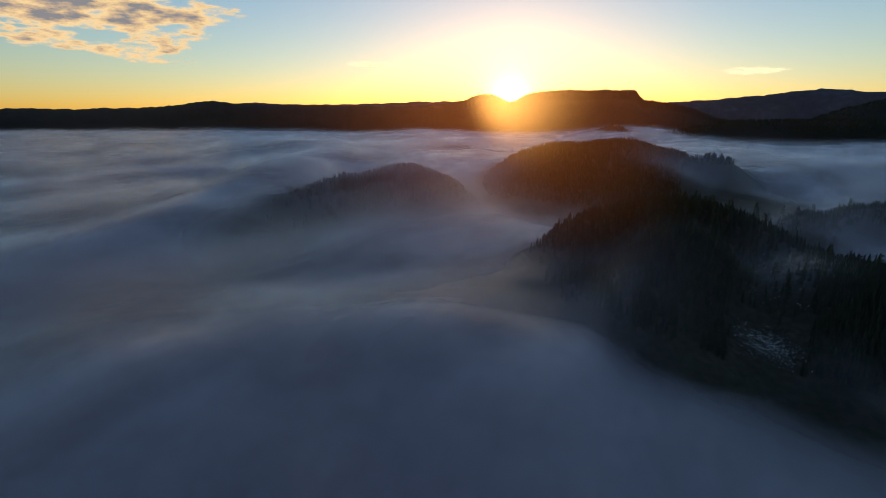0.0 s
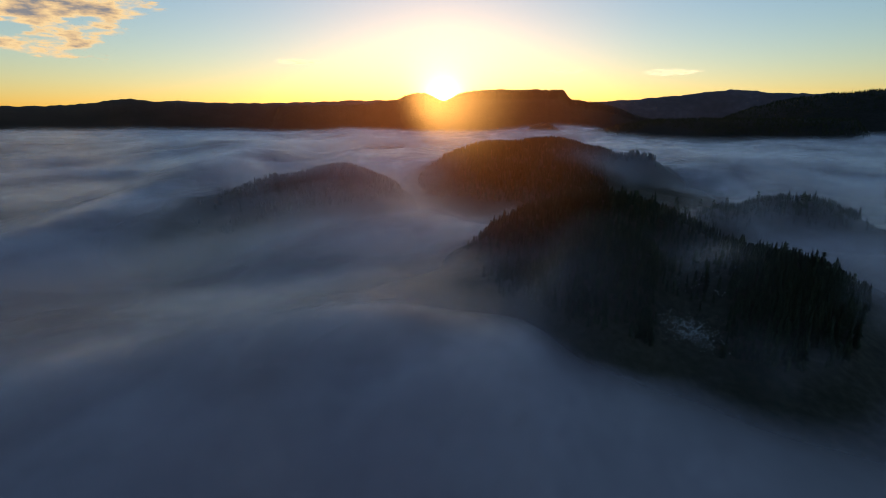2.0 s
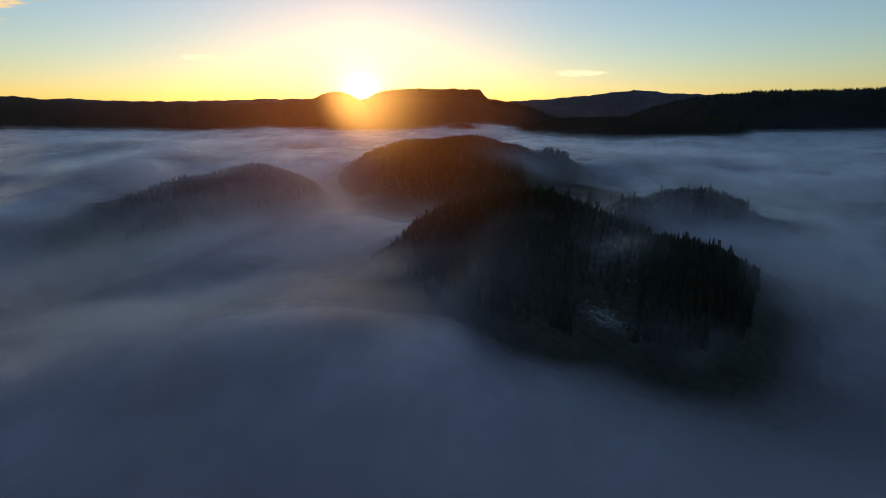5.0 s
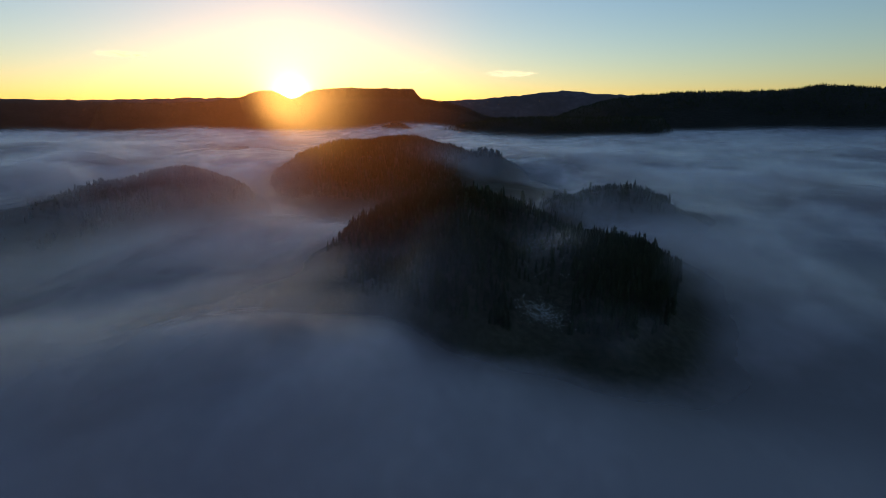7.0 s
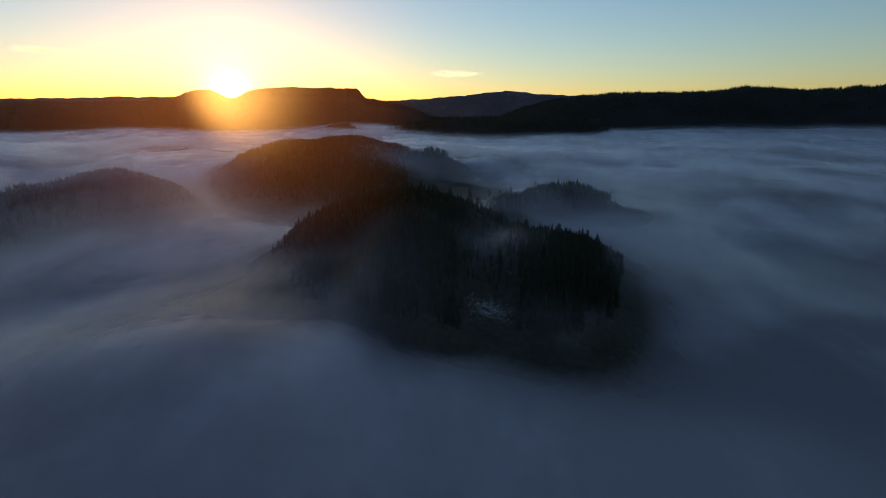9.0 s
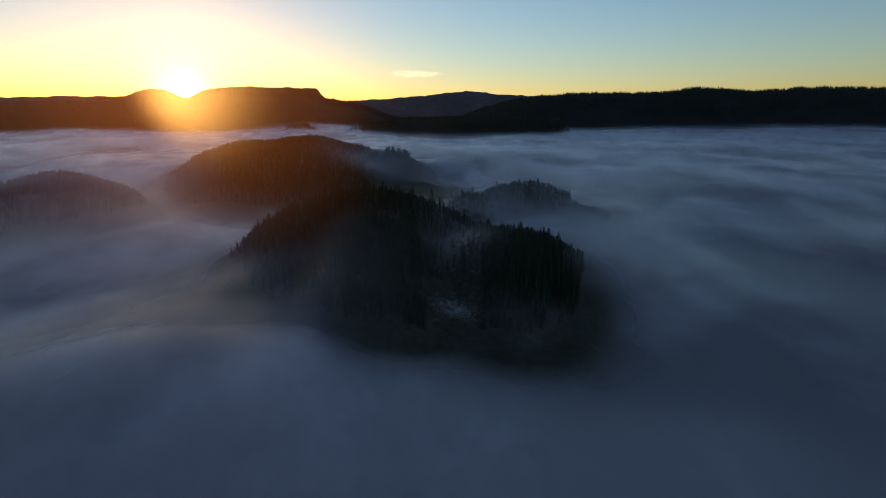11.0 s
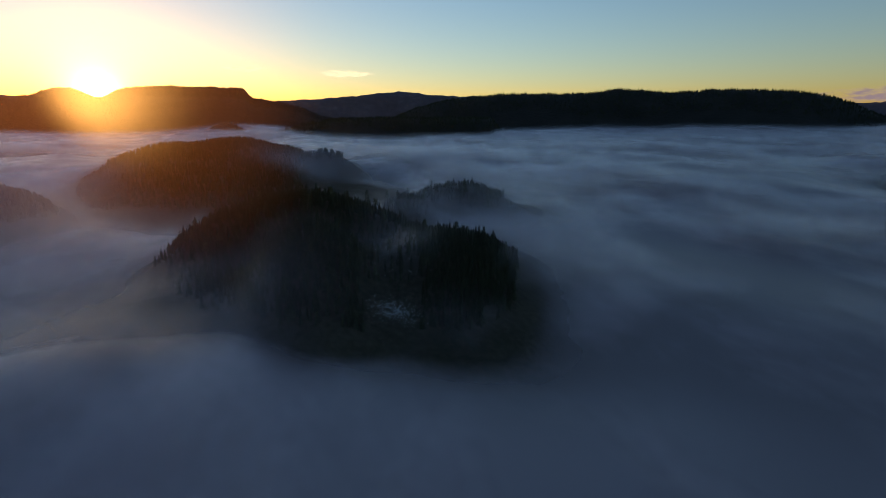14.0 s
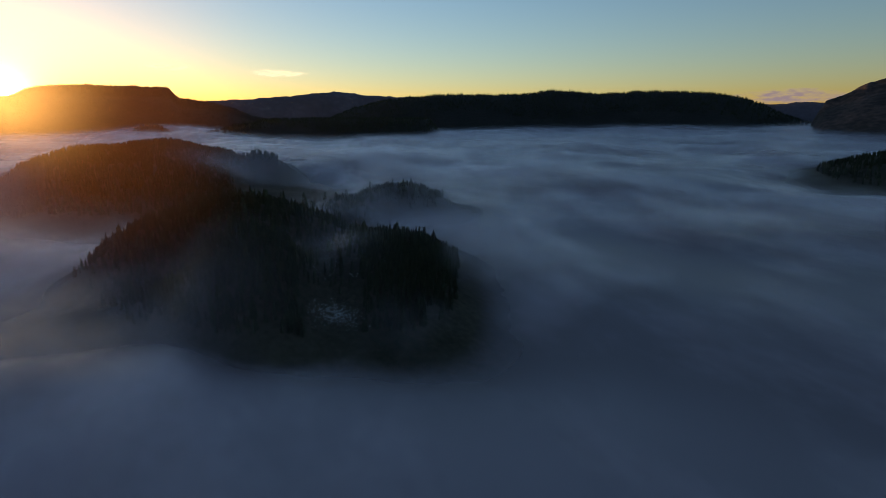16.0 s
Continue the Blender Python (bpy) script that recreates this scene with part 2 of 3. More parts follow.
# ---- ground, hills and ranges ----
RING = np.concatenate([np.arange(-60, 100, 0.8), np.arange(100, 300, 4)])
A, D, X, Y = polar(RING, np.geomspace(0.05, 4950, 110))
tagged(sheet("ground", np.stack([X, Y, VALLEY + 3 * waves(X, Y, 240, 5) - 1.0], -1), len(RING), 110, FOREST_FLOOR, True),
       "dark wooded valley floor hidden under fog", "ground", kind="structure")

HILL_LABELS = {
    "near_hill": "dark spruce-covered hill rising out of the fog",
    "middle_hill": "broad forested hill with mist round its foot",
    "misty_hill": "low wooded hill half sunk in drifting mist",
    "wooded_knoll": "small wooded knoll standing in thin mist",
    "wooded_island": "flat dark wooded rise in the fog sea",
    "islet": "small dark hilltop poking out of far fog",
}
HILLS = {}
for name, lobes in LOBES.items():
    if name == "islet":
        az, d = np.arange(12, 23, 0.12), np.linspace(2850, 3800, 40)
    else:
        reach = [(math.degrees(3.0 * max(l[3], l[4]) / l[1])) for l in lobes]
        lo = min(l[0] - r for l, r in zip(lobes, reach))
        hi = max(l[0] + r for l, r in zip(lobes, reach))
        near = max(60, min(l[1] - 2.6 * l[5] for l in lobes))
        far = max(l[1] + 2.6 * l[6] for l in lobes)
        az, d = np.linspace(lo, hi, 220), np.geomspace(near, far, 150)
    A, D, X, Y = polar(az, d)
    # the rim of each hill runs down under the valley floor
    rim = np.minimum.outer(np.minimum(np.arange(len(d)), np.arange(len(d))[::-1]) / (0.12 * len(d)),
                           np.minimum(np.arange(len(az)), np.arange(len(az))[::-1]) / (0.12 * len(az)))
    Z = hill_height(name, X, Y) - 30 * (1 - np.clip(rim, 0, 1)) ** 2
    HILLS[name] = tagged(sheet(name, np.stack([X, Y, Z], -1), len(az), len(d), FOREST_FLOOR), HILL_LABELS[name], "hill")

RANGE_LOOKS = {
    "mesa": (FAR_FOREST, "flat-topped mountain with a cliff edge against the sunset", "mountain"),
    "western_range": (FAR_FOREST, "long dark range of low forested mountains", "mountain range"),
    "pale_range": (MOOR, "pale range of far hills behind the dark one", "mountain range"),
    "moorland_range": (MOOR, "distant bare moorland range, faintly snow-flecked, with haze in its pale colour", "mountain range"),
    "forest_ridge": (FAR_FOREST, "long dark ridge with spruce tops along its crest", "ridge"),
    "low_spit": (FAR_FOREST, "low dark forested spur running into the fog", "ridge"),
    "rocky_mountain": (ROCK, "steep mountain of reddish bare rock", "mountain"),
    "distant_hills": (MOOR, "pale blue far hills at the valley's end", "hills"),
    "southern_range": (FAR_FOREST, "dark forested range closing the valley", "mountain range"),
}
for name, (line, lo, hi, far, deep, rough) in RANGES.items():
    fine = 0.7 if name == "southern_range" else 0.1
    az, d = np.arange(lo, hi + fine, fine), np.linspace(far - deep - 120, min(far + 560, 4960), 46)
    A, D, X, Y = polar(az, d)
    mat, label, cat = RANGE_LOOKS[name]
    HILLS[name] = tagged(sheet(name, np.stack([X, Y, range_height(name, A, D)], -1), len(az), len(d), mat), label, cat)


# ---- fog ----
BANK_AT = 232.0


def bank(az, d):
    """How far a place lies on the near bank of fog, 0 to 1, and the height of the bank's crest."""
    el = -14.3 - 13 * step(az, 18, 34) - 4.5 * step(-az, 36, 8)
    back = d - BANK_AT - 22 * lattice(az / 11.0, az * 0 + 7.7, 59)
    rise = np.exp(-((back / np.where(back < 0, 170, 92)) ** 2))
    rise = rise * (0.45 + 0.55 * step(az, -10, 9))
    return rise, EYE[2] + BANK_AT * np.tan(np.radians(el))


def fog_top(az, d, x, y):
    base = 4 + 38 * d / 4300
    far = np.clip((d - 350) / 900, 0, 1) * (1 - 0.65 * step(d, 2600, 500))
    swell = (3 + 18 * far) * waves(x * 0.8, y * 0.6, 400, 71, 2) + (1 + 8 * far) * waves(x, y * 0.8, 150, 83, 2)
    near = np.clip((d - 90) / 200, 0.3, 1)
    for a, r, up, wide in ((34, 700, -3, 200), (40, 585, 16, 75), (21, 560, 6, 60), (41, 335, 2, 75),
                           (19.0, 3760, 30, 230), (10, 820, -8, 120), (15, 740, -6, 110), (22.5, 980, 6, 80), (3, 520, 5, 130), (27, 243, 7, 35), (40, 260, 8, 40)):
        cx, cy = xy(a, r)
        base = base + up * np.exp(-((x - cx) ** 2 + (y - cy) ** 2) / (2 * wide**2))
    # a long swell and the trough beside it
    length = step(y, 420, 120) * (1 - step(y, 1500, 250))
    base = base + length * (30 * hump(x, -290, 75) - 14 * hump(x, -165, 60))
    base = base + 26 * step(az, 48, 8) * np.clip((d - 1600) / 2000, 0, 1)
    # a hollow behind the near bank, and fog lying east of the near hill
    base = base - 5 * hump(d, 310, 60) * step(az, -22, 8) * (1 - step(az, 36, 4))
    base = base + 2 * hump(d, 350, 110) * step(az, 40, 4) * (1 - step(az, 74, 5))
    rise, crest = bank(az, d)
    return (base + swell * near) * (1 - rise) + (crest + 0.6 * swell * near) * rise


FOG_AZ = np.concatenate([np.arange(-60, 100, 0.6), np.arange(100, 300, 4)])
FOG_D = np.concatenate([np.geomspace(0.5, 180, 20)[:-1], np.geomspace(180, 1300, 135)[:-1], np.geomspace(1300, 4600, 48)])
A, D, X, Y = polar(FOG_AZ, FOG_D)
LAND, TOP = land(X, Y), fog_top(A, D, X, Y)
CANOPY = LAND + np.where(D > 600, 7, 3) * step(LAND - TOP, -2, 3)
ON_BANK = bank(A, D)[0]
FAR = np.clip((D - 700) / 1800, 0, 1)


def around(az, d, wide, x, y):
    cx, cy = xy(az, d)
    return np.exp(-((x - cx) ** 2 + (y - cy) ** 2) / (2 * wide**2))


# where the mist hangs evenly: the low hills and the flank of the near one
STEADY = 0.6 * around(-5, 690, 110, X, Y)
# where it stays thin: round the near hill, over the arm of the low hill, and east of the near one
THIN = np.zeros_like(A)
for a, r, wide, amount in ((32, 287, 32, 0.72), (23, 300, 45, 0.35), (27, 350, 60, 0.4), (40, 340, 45, 0.25), (15, 300, 40, 0.3), (5, 305, 42, 0.35),
                           (-5, 315, 42, 0.35), (-12, 640, 60, 0.2), (-20, 570, 60, 0.4), (-27, 500, 50, 0.4), (47, 375, 55, 0.5), (56, 400, 70, 0.42),
                           (34, 650, 90, 0.62), (43, 760, 110, 0.5), (30, 800, 100, 0.55)):
    THIN = np.maximum(THIN, amount * around(a, r, wide, X, Y))
THIN = 1 - THIN


def fog(name, label, offsets):
    """Fog that thins upwards, as leaves at these heights over its top."""
    points, faces, values = [], [], {"cover": [], "limit": [], "fill": []}
    cols, rows = len(FOG_AZ), len(FOG_D)
    j, i = np.meshgrid(np.arange(rows - 1), np.arange(cols), indexing="ij")
    leaf = np.stack([j * cols + i, j * cols + (i + 1) % cols, (j + 1) * cols + (i + 1) % cols, (j + 1) * cols + i], -1).reshape(-1, 4)
    for offset in offsets:
        up = offset + 12
        lift = offset * (1 - 0.3 * FAR)
        Z = TOP + np.where(offset > 0, lift * (1 - 0.1 * ON_BANK), lift) + 0.5 * waves(X, Y, 130, 101 + up, 2)
        most = 0.97 if up == 0 else 0.5 * math.exp(-up / 20)
        soft = 1 - np.exp(-np.clip(Z - CANOPY, 0, None) / (6.0 * (1 + D / 1500)))
        cover = (np.sqrt(THIN) if up == 0 else THIN) * most * soft**1.3 * (np.clip((D - 20) / 60, 0, 1) if up else 1.0)
        points.append(np.stack([X, Y, Z], -1).reshape(-1, 3))
        faces.append(leaf + len(faces) * cols * rows)
        values["cover"].append(cover)
        values["limit"].append(np.full_like(A, 0.42 + 0.0032 * up))
        values["fill"].append(np.clip((0.55 + 0.22 * (1 - step(D, 255, 25)) if up == 0 else 0.0) + 0.2 * FAR + STEADY, 0, 0.95))
    me = bpy.data.meshes.new(name)
    me.from_pydata(np.concatenate(points).tolist(), [], np.concatenate(faces).tolist())
    me.polygons.foreach_set("use_smooth", np.ones(len(me.polygons), bool))
    for key, value in values.items():
        me.attributes.new(key, "FLOAT", "POINT").data.foreach_set("value", np.concatenate([v.reshape(-1) for v in value]).astype(np.float32))
    me.materials.append(fog_material(name, 430, 130))
    return tagged(new(name, me), label, "fog", kind="stuff")


fog("fog_sea", "dense blue-grey sea of fog filling the valley", (-12, -8, -5, -2))
fog("drifting_mist", "thin banks and veils of mist drifting over the fog", (1, 4, 7, 10, 14, 18, 23, 28))

# mist lying on the slopes of the hills
SLOPE_MIST = fog_material("slope_mist", 90, 32)


def slope_mist(hill, label, az, d, blobs, leaves):
    """Thin mist that follows a hill: heading, distance, reach across and along, and strength of each patch."""
    A, D, X, Y = polar(np.linspace(*az, 150), np.linspace(*d, 110))
    shape = np.zeros_like(A)
    for a, r, wide, deep, amount in blobs:
        cx, cy = xy(a, r)
        across = (X - cx) * math.cos(radians(a)) - (Y - cy) * math.sin(radians(a))
        shape = np.maximum(shape, amount * np.exp(-((across / wide) ** 2) - ((D - r) / deep) ** 2))
    for lift, most in leaves:
        Z = hill_height(hill, X, Y) + lift
        ob = tagged(sheet("slope_mist", np.stack([X, Y, Z], -1), 150, 110, SLOPE_MIST, cover=shape * most), label, "mist", kind="stuff")
        for key, value in (("fill", 0.15), ("limit", 0.36)):
            ob.data.attributes.new(key, "FLOAT", "POINT").data.foreach_set("value", np.full(A.size, value, np.float32))


slope_mist("near_hill", "thin mist lying between the hilltops", (8, 50), (290, 470),
           ((24, 378, 60, 14, 1.0), (33.2, 370, 26, 50, 0.6)), ((6.0, 0.2), (10.0, 0.15)))
slope_mist("near_hill", "mist hanging on the flank of the near hill", (-14, 40), (225, 480),
           ((6, 360, 48, 60, 1.0), (-4, 330, 60, 60, 1.0), (14, 275, 50, 30, 0.6)), ((5.0, 0.17), (9.0, 0.15), (14.0, 0.12), (20.0, 0.08)))
slope_mist("misty_hill", "thin mist drifting over the low hill", (-30, 10), (420, 960),
           ((-5, 740, 130, 150, 1.0), (-16, 660, 120, 120, 1.0)), ((7.0, 0.16), (12.0, 0.13), (18.0, 0.1)))
slope_mist("middle_hill", "streaks of mist on the broad hill", (0, 36), (640, 1300),
           ((25.5, 960, 75, 70, 1.0), (5.0, 880, 50, 140, 0.5)), ((8.0, 0.22), (14.0, 0.17), (20.0, 0.1)))
slope_mist("wooded_knoll", "mist drifting over the small knoll", (28, 52), (460, 760), ((38, 590, 90, 90, 1.0),), ((6.0, 0.08), (11.0, 0.06)))


# ---- added veil for the glare round the low sun ----
def glare_veil_material():
    """Thin veil that throws light mostly forwards, standing in for lens glare."""
    m, nt = material("glare_veil")
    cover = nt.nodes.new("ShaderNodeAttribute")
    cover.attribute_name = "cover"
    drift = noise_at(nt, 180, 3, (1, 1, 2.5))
    amount = math_node(nt, "MULTIPLY", cover.outputs["Fac"], math_node(nt, "MULTIPLY", math_node(nt, "ADD", drift, 0.4), GLARE))
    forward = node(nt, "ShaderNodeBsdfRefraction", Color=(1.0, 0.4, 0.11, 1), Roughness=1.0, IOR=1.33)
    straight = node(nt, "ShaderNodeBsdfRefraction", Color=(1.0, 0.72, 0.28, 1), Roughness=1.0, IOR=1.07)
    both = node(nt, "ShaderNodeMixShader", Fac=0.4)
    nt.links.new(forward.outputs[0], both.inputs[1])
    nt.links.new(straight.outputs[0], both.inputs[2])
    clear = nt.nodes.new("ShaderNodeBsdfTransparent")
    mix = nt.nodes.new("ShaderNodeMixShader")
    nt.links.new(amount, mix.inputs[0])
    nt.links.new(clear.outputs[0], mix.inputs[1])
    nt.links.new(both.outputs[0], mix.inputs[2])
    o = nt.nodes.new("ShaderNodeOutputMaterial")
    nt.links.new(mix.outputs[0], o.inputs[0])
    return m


GLARE = 0.038
# upright sheet close before the camera, added only to spread the sun's glare
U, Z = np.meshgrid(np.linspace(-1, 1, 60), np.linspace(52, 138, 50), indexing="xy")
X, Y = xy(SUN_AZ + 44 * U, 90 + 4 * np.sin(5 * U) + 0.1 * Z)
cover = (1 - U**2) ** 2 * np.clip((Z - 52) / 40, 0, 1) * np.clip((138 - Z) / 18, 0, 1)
tagged(sheet("glare_veil", np.stack([X, Y, Z], -1), 60, 50, glare_veil_material(), cover=cover), "added clear sheet that spreads a warm glare round the sun", "haze", kind="stuff")


# ---- trees ----
RNG = np.random.default_rng(7)


def part(name, me, parent, label="", smooth=False):
    ob = new(name, me)
    ob.parent = parent
    if label:
        ob["label"] = label
    if smooth:
        me.polygons.foreach_set("use_smooth", np.ones(len(me.polygons), bool))
    return ob


def spruce_crown(rng, tiers, points, height, spread):
    """Drooping whorls of boughs, one under the other: vertices and triangles."""
    verts, tris = [], []
    for k in range(tiers):
        u = k / (tiers - 0.4)
        low = height * (0.07 + 0.9 * u)
        reach = spread * ((1 - u) ** 0.8 + 0.05) * rng.uniform(0.8, 1.15)
        tip = low + height * 1.75 / tiers * (1 - 0.3 * u)
        lean = rng.normal(0, 0.05 * spread, 2)
        c = len(verts)
        verts.append((lean[0], lean[1], min(tip, height)))
        start = rng.uniform(0, 6.3)
        for j in range(points):
            a = start + 6.2832 * (j + rng.uniform(-0.25, 0.25)) / points
            r = reach * (rng.uniform(0.85, 1.2) if j % 2 else rng.uniform(0.4, 0.65))
            drop = (-0.25 if j % 2 else 0.2) * reach * rng.uniform(0.5, 1.2)
            verts.append((lean[0] + r * math.cos(a), lean[1] + r * math.sin(a), low + drop))
        for j in range(points):
            tris.append((c, c + 1 + j, c + 1 + (j + 1) % points))
    return np.array(verts), np.array(tris)


def pine_crown(rng, height, spread):
    """Ragged clumps of needles round the upper half of the stem."""
    ball = bmesh.new()
    bmesh.ops.create_icosphere(ball, subdivisions=1, radius=1.0)
    base = np.array([v.co[:] for v in ball.verts])
    face = np.array([[v.index for v in f.verts] for f in ball.faces])
    ball.free()
    verts, tris, n = [], [], 0
    for k in range(24):
        u = 0.4 + 0.58 * k / 23
        off = spread * (1.15 - u) * 1.5
        a = rng.uniform(0, 6.3)
        size = spread * rng.uniform(0.22, 0.42) * (1.35 - 0.5 * u)
        ragged = 1 + rng.uniform(-0.4, 0.4, (len(base), 1))
        verts.append(base * ragged * (size, size, size * 0.55) + (off * math.cos(a) * 0.7, off * math.sin(a) * 0.7, height * u))
        tris.append(face + n)
        n += len(base)
    return np.concatenate(verts), np.concatenate(tris)


def trunk_mesh(height, girth, rng, limbs):
    bm = bmesh.new()
    bmesh.ops.create_cone(bm, cap_ends=True, segments=7, radius1=girth, radius2=girth * 0.15, depth=height,
                          matrix=Matrix.Translation((0, 0, height / 2)))
    for k in range(limbs):
        z, a, n = height * rng.uniform(0.3, 0.85), rng.uniform(0, 360), height * rng.uniform(0.08, 0.16)
        m = pose(0, 0, z) @ pose(0, 0, 0, 0, 75, a) @ Matrix.Translation((0, 0, n / 2))
        bmesh.ops.create_cone(bm, cap_ends=False, segments=4, radius1=girth * 0.25, radius2=0.02, depth=n, matrix=m)
    me = bpy.data.meshes.new("trunk")
    bm.to_mesh(me)
    bm.free()
    me.materials.append(BARK)
    return me


def mesh_of(name, verts, tris, mat):
    me = bpy.data.meshes.new(name)
    me.from_pydata(np.asarray(verts).tolist(), [], np.asarray(tris).tolist())
    me.materials.append(mat)
    me.update()
    return me


def make_tree(kind, height, rng):
    """A standing conifer with its foot at the origin."""
    if kind == "spruce":
        v, t = spruce_crown(rng, 13, 12, height, height * 0.19)
        mat, limbs, label = SPRUCE, 6, "dark green spruce with drooping boughs standing in mist"
    else:
        v, t = pine_crown(rng, height, height * 0.2)
        mat, limbs, label = PINE, 12, "tall dark pine with a bare stem and ragged crown"
    root = tagged(new(kind + "_tree"), label, "tree", "conifers on the near hill")
    part("trunk", trunk_mesh(height * 0.97, height * 0.014 + 0.06, rng, limbs), root, smooth=True)
    part("crown", mesh_of("crown", v, t, mat), root)
    return root


def clear_cut(az, d):
    """How far a place lies in the felled strip on the near hill, 0 to 1."""
    return np.exp(-(((az - 33.4) / 3.4) ** 4)) * np.exp(-(((d - 350) / 95) ** 4))


def scatter(rng, count, az_lo, az_hi, d_lo, d_hi, above):
    """Random places on hills that stand higher than the fog's top plus above."""
    az = rng.uniform(az_lo, az_hi, count)
    d = np.sqrt(rng.uniform(d_lo**2, d_hi**2, count))
    x, y = xy(az, d)
    z = land(x, y)
    keep = z > fog_top(az, d, x, y) + above
    return az[keep], d[keep], x[keep], y[keep], z[keep]


def forest(name, label, places, heights, models, mat, rng, hill):
    """Many conifers in one mesh."""
    verts, tris, n = [], [], 0
    for (x, y, z), h in zip(places, heights):
        v, t = models[rng.integers(len(models))]
        a, w = rng.uniform(0, 6.3), rng.uniform(0.85, 1.2)
        c, s = math.cos(a), math.sin(a)
        p = np.stack([(v[:, 0] * c - v[:, 1] * s) * w, (v[:, 0] * s + v[:, 1] * c) * w, v[:, 2]], -1) * h
        verts.append(p + (x, y, z - 0.3))
        tris.append(t + n)
        n += len(v)
    ob = part("tree_cover", mesh_of(name, np.concatenate(verts), np.concatenate(tris), mat), HILLS[hill], label)
    return tagged(ob, kind="stuff")


FULL = [spruce_crown(RNG, 10, 10, 1.0, s) for s in (0.17, 0.2, 0.23, 0.19)]
SPARE = [spruce_crown(RNG, 5, 7, 1.0, s) for s in (0.2, 0.24, 0.27)]
TINY = [spruce_crown(RNG, 3, 5, 1.0, s) for s in (0.22, 0.3)]

# the near hill: close forest, thin on the felled strip
az, d, x, y, z = scatter(RNG, 17500, 6, 60, 252, 640, -6)
keep = RNG.random(len(az)) > clear_cut(az, d) * 0.93
keep &= RNG.random(len(az)) < np.where(d > 500, 0.07, 1.0) * (1 - step(az, 50, 2)) * step(az + (d - 330) / 30, 15, 2.0)
keep &= ~((np.abs(az - 32.8) < 3.2) & (d < 292))
az, d, x, y, z = (v[keep] for v in (az, d, x, y, z))
size = RNG.uniform(5.5, 10.0, len(az)) * np.where(RNG.random(len(az)) < 0.06, 1.55, 1.0)
single = np.zeros(len(az), bool)
lone = np.where((clear_cut(az, d) > 0.25) | (d > 500) | ((d > 395) & (d < 470)))[0]
single[RNG.permutation(lone)[:270]] = True
MODELS = [make_tree("spruce", 12.0, RNG) for _ in range(5)] + [make_tree("pine", 14.0, RNG) for _ in range(3)]
spots = np.where(single)[0]
for n, i in enumerate(spots):
    source = MODELS[n % 5] if RNG.random() < 0.75 else MODELS[5 + n % 3]
    tall = 12.0 if n % 8 < 5 else 13.0
    k = size[i] / tall
    place = Matrix.Translation((x[i], y[i], z[i] - 0.3)) @ Matrix.Rotation(RNG.uniform(0, 6.28), 4, "Z") @ Matrix.Scale(k, 4)
    if n < len(MODELS):
        MODELS[n].matrix_basis = place
    else:
        copy_thing(source, place).scale = (k, k, k * RNG.uniform(0.95, 1.15))
rest = ~single
forest("near_forest", "dense dark spruce forest on the near hill", np.stack([x, y, z], -1)[rest], size[rest], FULL, SPRUCE, RNG, "near_hill")

# tall single pines that stand out of the mist: heading, height of the top over the horizon in degrees, distance
for az, el, d in ((25.9, -3.58, 620), (29.1, -4.53, 600), (30.5, -2.85, 720), (30.4, -3.88, 690), (31.2, -4.79, 600),
                  (30.6, -4.86, 640), (30.2, -5.80, 540), (30.7, -6.14, 520), (32.2, -6.28, 500), (26.7, -5.91, 560),
                  (22.3, -6.29, 520), (21.4, -5.70, 560), (19.6, -7.12, 440), (33.7, -4.98, 640), (34.8, -4.84, 660),
                  (25.6, -5.68, 600), (15.4, -8.64, 430), (16.6, -8.41, 430), (32.6, -5.06, 650)):
    x, y = (float(v) for v in xy(az, d))
    z = float(land(np.array([x]), np.array([y]))[0])
    h = min(max(EYE[2] + d * math.tan(radians(el)) - z, 8.0), 16.0)
    k = h / 14.0
    copy_thing(MODELS[5 + int(az) % 3], Matrix.Translation((x, y, z - 0.3)) @ Matrix.Rotation(az, 4, "Z")).scale = (k * 0.85, k * 0.85, k)

# the woods farther off
for name, hill, label, area, count, (h_lo, h_hi), models in (
    ("middle_forest", "middle_hill", "dark forest covering the middle hill", (0, 36, 600, 1500), 17000, (5, 12), SPARE),
    ("misty_forest", "misty_hill", "dark forest on the misty hill", (-22, 8, 480, 1050), 8500, (4, 9), SPARE),
    ("knoll_forest", "wooded_knoll", "dark wood on the knoll", (31, 50, 480, 760), 2600, (4, 8), SPARE),
    ("island_forest", "wooded_island", "dark wood on the flat rise", (70, 104, 950, 1650), 6000, (9, 14), SPARE),
    ("islet_forest", "islet", "dark wood on the far hilltop", (13, 22, 2950, 3700), 1500, (9, 14), TINY),
):
    az, d, x, y, z = scatter(RNG, count, *area, 4 if name == "middle_forest" else 0)
    if name == "middle_forest":
        keep = (az < 24.5) | (RNG.random(len(az)) < 0.1) | ((d > 930) & (z > 36))
        az, d, x, y, z = (v[keep] for v in (az, d, x, y, z))
    if name == "misty_forest":
        keep = RNG.random(len(az)) < step(az, -12, 3)
        az, d, x, y, z = (v[keep] for v in (az, d, x, y, z))
    forest(name, label, np.stack([x, y, z], -1), RNG.uniform(h_lo, h_hi, len(az)), models, SPRUCE, RNG, hill)

